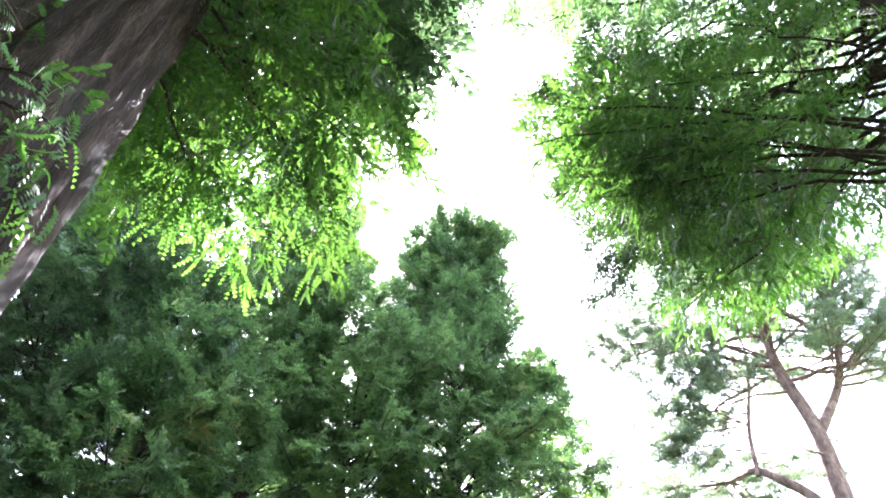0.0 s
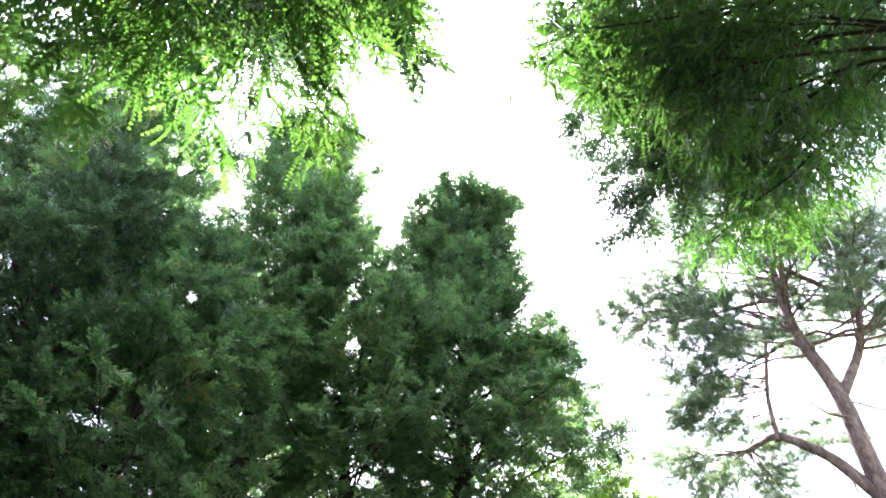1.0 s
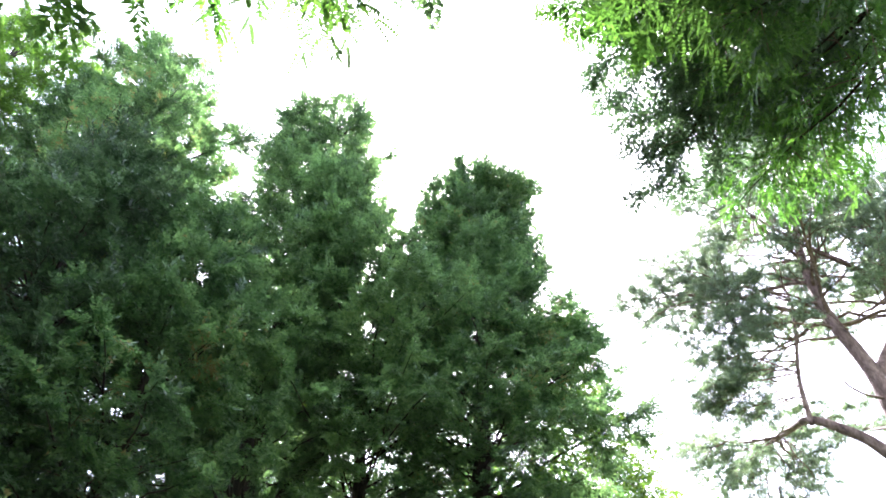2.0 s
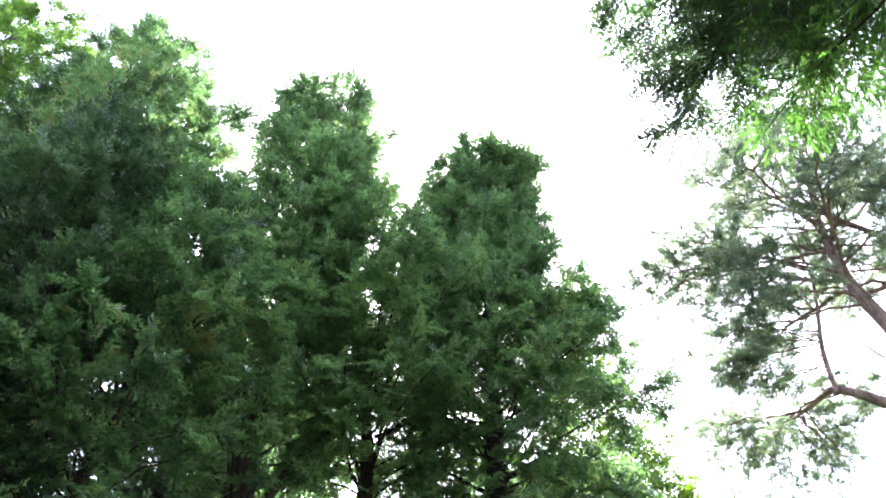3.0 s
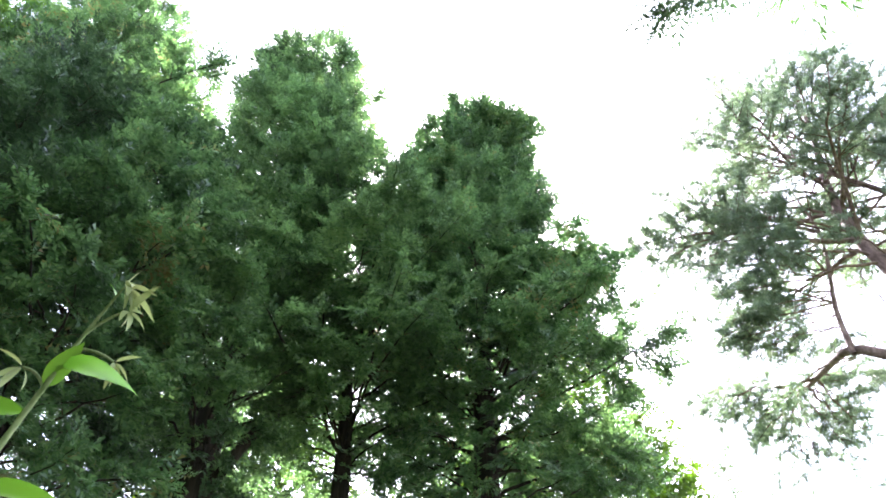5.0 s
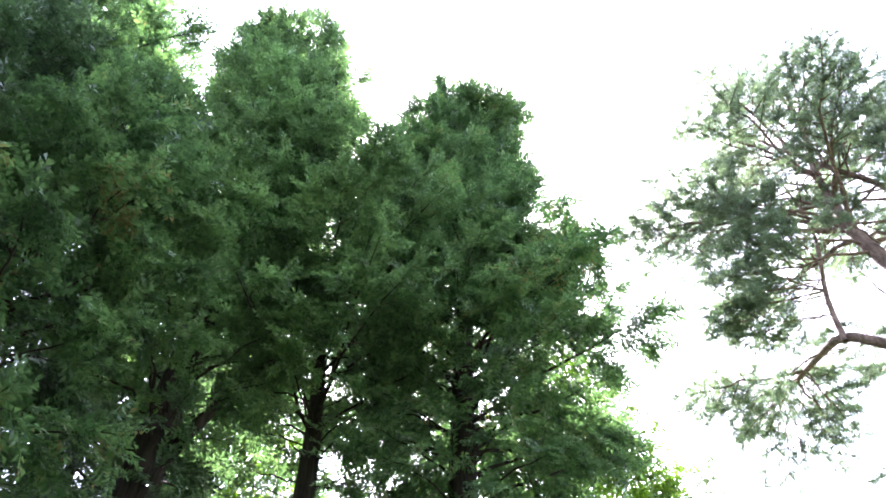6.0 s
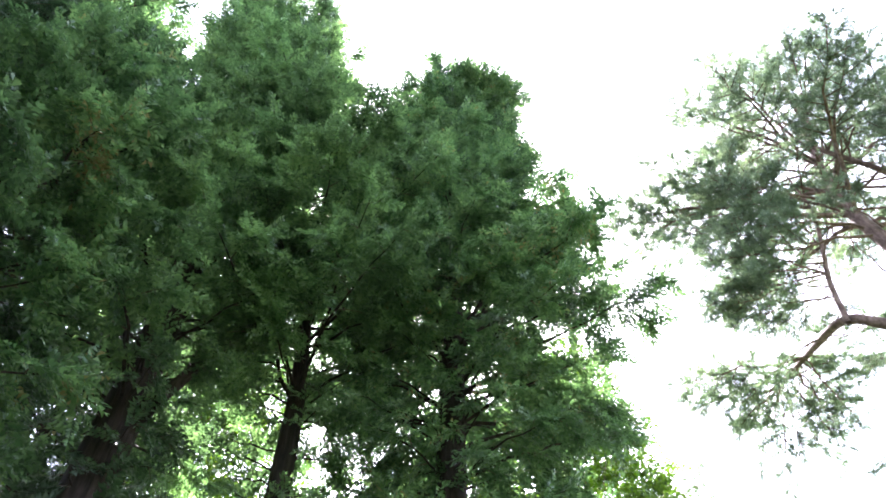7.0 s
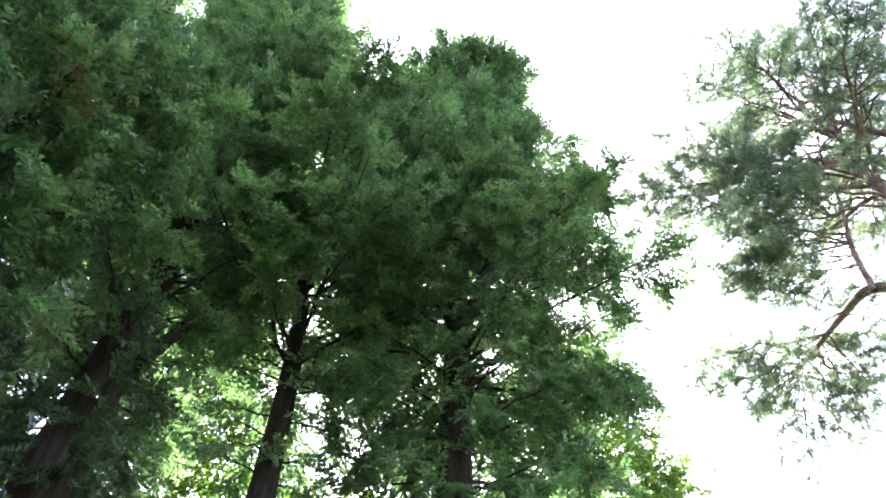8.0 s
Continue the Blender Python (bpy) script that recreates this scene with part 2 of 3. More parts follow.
def scatter(rng, shapes, at, way, up, size):
    """Lays one of the shapes at each place, along its way."""
    at, way, up = np.asarray(at), unit(way), np.asarray(up)
    side = unit(np.cross(up, way))
    top = np.cross(way, side)
    pick = rng.integers(0, len(shapes), len(at))
    vs, fs, base = [], [], 0
    for s, (v, f) in enumerate(shapes):
        ids = np.nonzero(pick == s)[0]
        if not len(ids):
            continue
        m = np.stack([way[ids], side[ids], top[ids]], -1) * np.asarray(size)[ids][:, None, None]
        vs.append((np.einsum("nij,kj->nki", m, v) + at[ids][:, None]).reshape(-1, 3))
        fs.append((f[None] + (np.arange(len(ids)) * len(v))[:, None, None]).reshape(-1, f.shape[1]) + base)
        base += len(ids) * len(v)
    return np.concatenate(vs), np.concatenate(fs)


def limb(rng, p0, p1, rise, thick, shapes, gap=0.25, sec=0.42, step=0.11, from_share=0.25, size=1.0, droop=0.25, longest=1.3, spread=55, fill=(0.5, 1.5), twig=0.004):
    """One branch from p0 to p1, with side twigs and their leaf sprays: its wood, and its foliage."""
    p0, p1 = np.asarray(p0, float), np.asarray(p1, float)
    far = np.linalg.norm(p1 - p0)
    mid = p0 + (p1 - p0) * 0.5 + np.array([0, 0, rise * far]) + rng.standard_normal(3) * 0.04 * far
    path = bend(p0, mid, p1, 9)
    path[1:-1] += rng.standard_normal((7, 3)) * 0.012 * far
    wood = []
    seg = np.linspace(0, 1, 9)
    at, way, ups = [], [], []
    s = from_share
    sign = 1
    while s < 1.0:
        o = np.array([np.interp(s, seg, path[:, k]) for k in range(3)])
        t = unit(np.array([np.interp(min(s + 0.06, 1), seg, path[:, k]) - np.interp(s - 0.06, seg, path[:, k]) for k in range(3)]))
        side = unit(np.cross(t, (0, 0, 1)) + 1e-6)
        a = radians(spread) * rng.uniform(0.6, 1.3)
        d = unit(t * math.cos(a) + side * sign * math.sin(a) + np.array([0, 0, rng.uniform(-0.35, 0.3)]))
        l = min(longest, max(0.3, sec * (1.12 - s) * far)) * rng.uniform(0.5, 1.35)
        q = np.linspace(0, 1, 4)[:, None]
        tw = o + d * l * q + np.array([0, 0, -droop * l]) * q * q
        wood.append(tube(tw, np.linspace(0.3 * thick * (1 - 0.6 * s) + twig, 0.75 * twig, 4), 3))
        n = max(2, int(l / step * rng.uniform(*fill)))
        u = ((np.arange(n) + rng.uniform(0.2, 0.9, n)) / n) ** 0.7
        pts = np.stack([np.interp(u, q[:, 0], tw[:, k]) for k in range(3)], -1)
        alt = np.where(np.arange(n) % 2, 1.0, -1.0)[:, None] * np.sin(np.radians(rng.uniform(15, 65, n)))[:, None]
        sd = unit(np.cross(d, (0, 0, 1)) + 1e-6)
        dirs = d * 0.8 + sd * alt + rng.standard_normal((n, 3)) * 0.22 + np.array([0, 0, -droop])
        at.append(pts)
        way.append(dirs)
        s += gap / far * rng.uniform(0.7, 1.3)
        sign = -sign
    n = max(2, int(far * 0.3 / step))
    u = rng.uniform(0.65, 1.0, n)
    at.append(np.stack([np.interp(u, seg, path[:, k]) for k in range(3)], -1))
    way.append(unit(p1 - p0) + rng.standard_normal((n, 3)) * 0.6)
    at, way = np.concatenate(at), np.concatenate(way)
    ups = np.array([0, 0, 1.0]) + rng.standard_normal((len(at), 3)) * 0.35
    leaves = scatter(rng, shapes, at, way, ups, rng.uniform(0.7, 1.25, len(at)) * size)
    stem = tube(path, np.linspace(thick, max(0.006, thick * 0.12), 9), 5)
    return stem, join(wood), leaves


def add_branch(parts, bark, leaf, leaf_name, parent):
    """A branch under its tree, with its twigs and its foliage under it."""
    stem, twigs, leaves = parts
    b = part("branch", mesh_of("branch", stem[0], [stem[1]], bark, True), parent)
    part("twigwork", mesh_of("twigwork", twigs[0], [twigs[1]], TWIG), b, kind="stuff")
    part(leaf_name, mesh_of(leaf_name, leaves[0], [leaves[1]], leaf), b, kind="stuff")


def radius_at(rows, z, az):
    """The crown's reach at a height, towards +x, -y, -x and +y, blended round."""
    rows = np.asarray(rows, float)
    four = [np.interp(z, rows[:, 0], rows[:, k]) for k in range(1, 5)]
    c, s = math.cos(az), math.sin(az)
    w = [max(c, 0) ** 2, max(-s, 0) ** 2, max(-c, 0) ** 2, max(s, 0) ** 2]
    return sum(a * b for a, b in zip(four, w))


def grow_tree(name, label, seed, base, top, thick, rows, count, bark, leaf, shapes, lift=(0.25, 1.1), bow=0.12, wobble=0.1, group="", size=1.0, ragged=0.22, crown_from=0.0, trunk_sides=12, stout=0.009, ridges=0, hang=(0.8, 0.2), via=None, near_shapes=None, near_below=0.0, near_leaf=None, near_mix=0.1, low=0.92, **twigs):
    """A tree: tapered trunk, limbs that end on the crown's outline, and the foliage of each limb. rows: height, reach right, near, left, far."""
    rng = np.random.default_rng(seed)
    root = new(name)
    root.location = base
    tagged(root, label=label, category="tree", group=group)
    base, top = np.array(base, float), np.array(top, float)
    tall = top[2] - base[2]
    n = 22
    q = np.linspace(0, 1, n)
    path = np.array([0, 0, 0]) + (top - base) * q[:, None]
    if via:
        bow_at = np.array(via, float) - base
        heights = q * tall
        for k in range(2):
            path[:, k] = np.interp(heights, [0, bow_at[2], tall], [0, bow_at[k], (top - base)[k]])
        for _ in range(4):
            path[1:-1, :2] = (path[:-2, :2] + 2 * path[1:-1, :2] + path[2:, :2]) / 4
    ph = rng.uniform(0, 6.3, 4)
    path[:, 0] += wobble * np.sin(q * 7 + ph[0]) * q
    path[:, 1] += wobble * np.sin(q * 6 + ph[1]) * q
    flare = 1 + 0.5 * np.exp(-q * tall / 0.5)
    rad = thick * (1 - 0.93 * q) * flare
    path[0, 2] = -0.1
    if ridges:
        fine = np.linspace(0, 1, 260)
        path_fine = np.stack([np.interp(fine, q, path[:, k]) for k in range(3)], -1)
        v, f = tube(path_fine, np.interp(fine, q, rad), trunk_sides, 0.02, rng)
        v = v.reshape(260, trunk_sides, 3)
        for i in range(260):
            for j in range(trunk_sides):
                a = 2 * math.pi * j / trunk_sides
                z = path_fine[i, 2]
                n3 = noise.fractal((math.cos(a) * 6, math.sin(a) * 6, z * 1.1), 1.0, 2.1, 4)
                n4 = 1 - abs(noise.noise((math.cos(a) * 5 + 0.4 * n3, math.sin(a) * 5, z * 0.5 + 9))) * 2.2
                v[i, j] += (v[i, j] - path_fine[i]) * (ridges * (0.5 * n3 + 0.9 * (n4 - 0.7)))
        v = v.reshape(-1, 3)
    else:
        v, f = tube(path, rad, trunk_sides, 0.04, rng)
    part("trunk", mesh_of("trunk", v, [f], bark, True), root)
    zs = np.asarray(rows)[:, 0]
    lo, hi = max(zs.min(), crown_from), zs.max()
    for i in range(count):
        share = (i + rng.uniform(0, 1)) / count
        z = lo + (hi - lo) * share ** low
        az = i * 2.39996 + rng.uniform(-0.35, 0.35)
        r = radius_at(rows, z, az) * (1 + ragged * rng.uniform(-1.5, 0.4))
        if r < 0.25:
            continue
        zr = z - base[2]
        steep = lift[0] + (lift[1] - lift[0]) * ((z - lo) / (hi - lo)) ** 1.3
        z0 = min(max(zr - r * steep, (0.14 + 0.1 * rng.random()) * tall), tall * 0.97)
        c0 = np.array([np.interp(z0, path[:, 2], path[:, k]) for k in range(3)])
        c1 = np.array([np.interp(min(zr, tall * 0.99), path[:, 2], path[:, k]) for k in range(2)])
        tip = np.array([c1[0] + r * math.cos(az), c1[1] + r * math.sin(az), zr])
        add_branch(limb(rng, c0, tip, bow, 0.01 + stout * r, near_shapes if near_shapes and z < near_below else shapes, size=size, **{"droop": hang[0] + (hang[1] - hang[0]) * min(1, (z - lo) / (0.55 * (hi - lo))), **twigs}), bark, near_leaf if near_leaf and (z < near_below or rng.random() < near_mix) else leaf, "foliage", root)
    return root


# ---- ground ----
gv, gf = [], []
g = 24
for i in range(g + 1):
    for j in range(g + 1):
        x, y = (i / g * 2 - 1), (j / g * 2 - 1)
        x, y = math.copysign(abs(x) ** 2.2, x) * 900, math.copysign(abs(y) ** 2.2, y) * 900
        gv.append((x, y, 0.05 * math.sin(x * 0.31) * math.cos(y * 0.27) if abs(x) + abs(y) > 12 else 0.0))
for i in range(g):
    for j in range(g):
        k = i * (g + 1) + j
        gf.append((k, k + g + 1, k + g + 2, k + 1))
tagged(new("ground", mesh_of("ground", np.array(gv), [np.array(gf)], LAWN, True)), "patchy lawn and bare soil under the trees", "ground", kind="structure")

# ---- trees ----
ROW = "dawn redwoods in a row"
DENSE = dict(gap=0.44, step=0.046, size=1.08, longest=0.85, from_share=0.36, ragged=0.24, wobble=0.04, fill=(0.5, 1.6))
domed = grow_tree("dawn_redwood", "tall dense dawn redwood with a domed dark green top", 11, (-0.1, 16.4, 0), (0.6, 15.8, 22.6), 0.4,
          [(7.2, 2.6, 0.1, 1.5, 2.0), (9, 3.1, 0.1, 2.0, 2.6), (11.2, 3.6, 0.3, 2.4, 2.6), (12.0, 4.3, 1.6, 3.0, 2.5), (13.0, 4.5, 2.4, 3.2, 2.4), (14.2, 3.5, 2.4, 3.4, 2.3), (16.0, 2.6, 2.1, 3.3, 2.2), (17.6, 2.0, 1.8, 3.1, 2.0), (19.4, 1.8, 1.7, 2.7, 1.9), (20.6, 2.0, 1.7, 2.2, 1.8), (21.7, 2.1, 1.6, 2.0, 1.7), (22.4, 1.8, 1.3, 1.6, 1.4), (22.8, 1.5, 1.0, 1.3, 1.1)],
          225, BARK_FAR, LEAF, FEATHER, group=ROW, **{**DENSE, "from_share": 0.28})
dome_rng = np.random.default_rng(63)
o = np.array(domed.location)
for k in range(20):
    r = dome_rng.uniform(0.7, 2.0)
    tip = np.array([0.65 + r * math.cos(k * 2.4), 15.7 + 0.9 * r * math.sin(k * 2.4), 23.1 - 0.42 * r * r + dome_rng.uniform(-0.3, 0.15)])
    add_branch(limb(dome_rng, np.array([0.57, 15.82, tip[2] - 1.2]) - o, tip - o, 0.12, 0.02, FEATHER, **{k: DENSE[k] for k in ("gap", "step", "size", "longest", "fill")}), BARK_FAR, LEAF, "foliage", domed)
for k in range(9):
    tip = np.array([dome_rng.uniform(2.6, 3.3), dome_rng.uniform(15.4, 16.6), dome_rng.uniform(15.0, 16.9)])
    add_branch(limb(dome_rng, np.array([0.35, 16.0, tip[2] - 1.6]) - o, tip - o, 0.12, 0.025, FEATHER, **{k: DENSE[k] for k in ("gap", "step", "size", "longest", "fill")}), BARK_FAR, LEAF, "foliage", domed)
grow_tree("dawn_redwood", "slim dawn redwood with a bare lower trunk against the sky", 12, (-2.45, 16.3, 0), (-3.4, 13.2, 18.6), 0.34,
          [(8.0, 0.9, 0.1, 0.9, 1.0), (10.4, 1.3, 0.2, 1.3, 1.2), (11.6, 2.6, 3.6, 2.2, 1.8), (14, 3.2, 3.4, 2.4, 2.2), (16.5, 2.5, 2.0, 1.9, 1.8), (18.2, 1.6, 1.2, 1.3, 1.2), (19.6, 0.6, 0.5, 0.6, 0.6)],
          125, BARK_FAR, LEAF_LIT, FEATHER, group=ROW, via=(-2.5, 16.2, 12.0), **DENSE)
# limbs below 9.6 m take the darker leaf colour that stands for shade
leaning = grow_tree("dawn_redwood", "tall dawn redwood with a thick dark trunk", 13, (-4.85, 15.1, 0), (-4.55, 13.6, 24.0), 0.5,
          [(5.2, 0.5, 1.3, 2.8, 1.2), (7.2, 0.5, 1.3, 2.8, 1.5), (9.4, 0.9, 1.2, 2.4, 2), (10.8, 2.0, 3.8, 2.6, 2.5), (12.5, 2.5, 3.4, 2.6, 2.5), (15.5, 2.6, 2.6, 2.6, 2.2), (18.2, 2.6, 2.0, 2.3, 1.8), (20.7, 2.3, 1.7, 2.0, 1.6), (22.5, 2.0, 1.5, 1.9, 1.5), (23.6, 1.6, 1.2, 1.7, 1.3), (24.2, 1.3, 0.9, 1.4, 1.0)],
          200, BARK_FAR, LEAF_LIT, FEATHER, near_leaf=LEAF_SHADED, near_below=9.6, near_mix=0.0, group=ROW, via=(-4.8, 15.0, 12.0), **DENSE)
fork = bend(np.array([-4.75, 15.0, 8.4]), np.array([-4.0, 15.0, 10.6]), np.array([-2.7, 15.2, 12.1]), 12) - np.array(leaning.location)
v, f = tube(fork, np.linspace(0.13, 0.05, 12), 9, 0.05, np.random.default_rng(5))
part("limb", mesh_of("limb", v, [f], BARK_FAR, True), leaning)
grow_tree("dawn_redwood", "very tall dawn redwood with a bright sunlit edge", 14, (-11.1, 13.4, 0), (-11.5, 13.0, 27.0), 0.42,
          [(6, 2.4, 2.6, 1.9, 1.5), (12, 3.8, 3.4, 2.2, 2.0), (17, 5.6, 3.0, 2.4, 2.2), (19.2, 6.0, 2.8, 2.4, 2.2), (21.6, 5.3, 2.4, 2.4, 2.0), (23.8, 4.1, 2.0, 2.4, 1.8), (25.6, 3.1, 1.6, 2.4, 1.6), (26.8, 2.5, 1.2, 2.2, 1.3), (27.4, 1.9, 0.9, 1.8, 0.9)],
          180, BARK_FAR, LEAF, FEATHER, group=ROW, **DENSE)
grow_tree("dawn_redwood", "dawn redwood with fresh yellow-green foliage in the sun", 17, (-14.6, 11.0, 0), (-14.9, 11.2, 26.4), 0.35,
          [(8, 2.6, 2.6, 2, 1.6), (14, 3.2, 2.8, 2, 1.8), (18, 3.3, 2.6, 2, 2.0), (20.3, 3.6, 2.2, 2, 2.0), (22.7, 3.2, 1.8, 1.5, 1.5), (25.5, 2.3, 1.2, 1.2, 1.0), (27.2, 1.2, 0.7, 0.8, 0.7)],
          95, BARK_FAR, LEAF_SUN, FEATHER, group=ROW, **DENSE)
grow_tree("dawn_redwood", "young slender dawn redwood clothed in dark foliage down its stem", 18, (-6.3, 12.2, 0), (-6.0, 11.9, 15.8), 0.15,
          [(4.5, 1.8, 2.0, 2.2, 1.6), (9, 2.3, 2.5, 2.4, 1.8), (12, 2.1, 2.0, 2.1, 1.6), (14.5, 1.3, 1.2, 1.3, 1.0), (16, 0.6, 0.5, 0.6, 0.5)],
          150, BARK_FAR, LEAF, FEATHER, group=ROW, **{**DENSE, "size": 1.12})
# this tree and the next have shade painted in by the darker leaf
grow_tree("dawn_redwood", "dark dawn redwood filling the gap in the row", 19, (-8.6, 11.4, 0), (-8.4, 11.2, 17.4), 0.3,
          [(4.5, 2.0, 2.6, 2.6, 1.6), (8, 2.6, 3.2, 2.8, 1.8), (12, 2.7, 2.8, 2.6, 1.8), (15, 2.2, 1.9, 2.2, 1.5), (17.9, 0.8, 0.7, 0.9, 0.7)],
          165, BARK_FAR, LEAF_SHADED, FEATHER, group=ROW, **{**DENSE, "size": 1.12})
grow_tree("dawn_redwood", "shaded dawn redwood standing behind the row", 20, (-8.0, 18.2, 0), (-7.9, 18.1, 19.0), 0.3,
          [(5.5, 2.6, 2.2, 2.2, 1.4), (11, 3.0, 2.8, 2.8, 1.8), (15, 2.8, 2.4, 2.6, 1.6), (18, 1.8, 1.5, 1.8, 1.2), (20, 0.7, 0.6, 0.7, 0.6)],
          85, BARK_FAR, LEAF_SHADED, FEATHER, group=ROW, **{**DENSE, "size": 1.2})
# upper crown uses the darker leaf, its shade being in the colour
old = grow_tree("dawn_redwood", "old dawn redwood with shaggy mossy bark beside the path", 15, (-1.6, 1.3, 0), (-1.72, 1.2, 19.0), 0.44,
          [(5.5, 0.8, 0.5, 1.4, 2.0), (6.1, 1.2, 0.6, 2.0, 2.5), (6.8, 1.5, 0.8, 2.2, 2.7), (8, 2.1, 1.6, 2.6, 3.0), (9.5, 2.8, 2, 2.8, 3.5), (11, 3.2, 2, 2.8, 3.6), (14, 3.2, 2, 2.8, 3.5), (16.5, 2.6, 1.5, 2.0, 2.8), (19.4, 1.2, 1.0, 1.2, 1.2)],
          145, BARK, LEAF_SHADED, FULL, near_leaf=LEAF_FRESH, hang=(0.4, 0.2), lift=(0.15, 0.8), trunk_sides=96, ridges=0.13, stout=0.003, near_shapes=COMB, near_below=7.0, gap=0.34, step=0.042, longest=0.8, from_share=0.22, ragged=0.22, fill=(0.5, 1.6), low=1.3)
sprig_rng = np.random.default_rng(61)
for p0, p1 in (((-1.45, 0.95, 3.72), (-1.2, 0.93, 3.62)), ((-1.45, 0.96, 3.55), (-1.1, 0.98, 3.42)), ((-1.45, 0.94, 3.95), (-1.34, 0.88, 3.98))):
    add_branch(limb(sprig_rng, np.array(p0) - np.array(old.location), np.array(p1) - np.array(old.location), 0.1, 0.006, COMB, gap=0.12, step=0.07, longest=0.22, from_share=0.3, size=0.7), BARK, LEAF_FRESH, "foliage", old)
spreading = grow_tree("dawn_redwood", "spreading dawn redwood overhead with long hanging branches", 16, (4.9, 2.5, 0), (4.6, 3.0, 21.0), 0.4,
          [(7.7, 1.5, 1.8, 3.0, 1.4), (9.1, 1.8, 2, 2.8, 3.2), (9.9, 2.0, 2.5, 3.4, 4.3), (11.0, 2.6, 2.5, 3.5, 4.9), (12.6, 3.3, 2.5, 3.7, 5.4), (13.8, 3.0, 2.5, 3.8, 5.0), (16, 2.6, 2.0, 3.4, 3.6), (18, 2.0, 1.5, 2.4, 2.2), (21, 0.8, 0.7, 0.8, 0.8)],
          122, BARK, LEAF, FINE, near_leaf=LEAF_FRESH, near_below=8.6, near_mix=0.15, lift=(0.2, 0.9), stout=0.006, hang=(0.3, 0.2), low=1.15, **{**DENSE, "size": 0.95, "fill": (0.4, 1.6), "ragged": 0.24, "step": 0.05})
o = np.array(spreading.location)
far_rng = np.random.default_rng(62)
# far hanging limbs, darkened as if shaded through their leaf colour
for x, y, z in ((2.65, 7.75, 10.3), (2.8, 7.2, 10.6), (2.4, 7.2, 11.0), (1.9, 6.9, 12.0), (3.1, 6.9, 10.6), (3.7, 6.7, 9.8), (4.4, 7.6, 12.4), (3.4, 7.4, 11.4), (2.9, 6.3, 11.2), (3.9, 7.2, 10.9)):
    add_branch(limb(far_rng, np.array([4.82, 2.7, z - 2.2]) - o, np.array([x, y, z]) - o, 0.14, 0.035, FINE, size=0.95, droop=0.3, gap=0.4, step=0.036, longest=0.8, from_share=0.5), BARK, LEAF_SHADED, "foliage", spreading)
for x, y, z in ((1.3, 4.0, 7.9), (1.9, 3.6, 7.6), (0.75, 3.8, 8.1), (1.6, 4.1, 7.7), (2.1, 4.3, 7.6), (0.95, 3.2, 8.0), (2.4, 3.3, 7.5), (3.9, 7.4, 9.3), (3.5, 7.3, 9.4), (4.3, 7.0, 9.3), (3.8, 7.0, 9.5), (3.3, 6.3, 9.5), (4.4, 5.9, 9.0)):
    add_branch(limb(far_rng, np.array([4.82, 2.7, z - 1.6]) - o, np.array([x, y, z]) - o, 0.12, 0.03, COMB, size=1.0, droop=0.35, gap=0.26, step=0.08, longest=0.7, from_share=0.5), BARK, LEAF_FRESH, "foliage", spreading)
for x, y, z in ((2.1, 5.4, 10.3), (1.9, 5.9, 11.5), (2.6, 5.2, 9.6), (1.6, 6.2, 13.0), (1.6, 4.8, 9.6)):
    add_branch(limb(far_rng, np.array([4.82, 2.7, z - 2.0]) - o, np.array([x, y, z]) - o, 0.12, 0.03, FULL, droop=0.35, gap=0.3, step=0.045, longest=0.8, from_share=0.5), BARK, LEAF_FRESH, "foliage", spreading)
SUNNY = "leafy bright green tree in full sun behind the row"
for seed, x, y, h, w in ((21, 5.2, 28, 24.5, 1.05), (27, 8.3, 31, 21.0, 0.85), (22, 0.5, 25, 18.5, 1.0), (23, -7.2, 23.5, 20.5, 1.15), (25, -3.5, 28, 17, 1.0)):
    grow_tree("broadleaf_tree", SUNNY, seed, (x, y, 0), (x, y, h * 0.96), 0.28,
              [(3, 2 * w, 2 * w, 2 * w, 2 * w), (h * 0.4, 3.8 * w, 3.4 * w, 4 * w, 3 * w), (h * 0.65, 3.4 * w, 3 * w, 4 * w, 3 * w), (h * 0.87, 2.2 * w, 2, 2.4 * w, 2), (h * 1.02, 0.8, 0.7, 0.8, 0.7)],
              {21: 130, 27: 60, 23: 105}.get(seed, 75), TWIG, LEAF_BROAD, LEAFY, group="sunny trees behind the row", size=1.5, gap=0.38, step=0.145, longest=1.3)
for seed, x, y, h in ((31, 16.7, 46, 33.3), (32, 19.4, 48, 30.8)):
    grow_tree("pale_tree", "slender pale green tree far off in the haze", seed, (x, y, 0), (x, y, h * 0.97), 0.25,
              [(6, 1.5, 1.5, 1.5, 1.5), (h * 0.5, 2.4, 2, 2.4, 2), (h * 0.85, 1.6, 1.4, 1.6, 1.4), (h, 0.5, 0.5, 0.5, 0.5)],
              75, TWIG, LEAF_PALE, LEAFY, group="far pale trees", size=1.5, gap=0.4, step=0.16, longest=1.4)


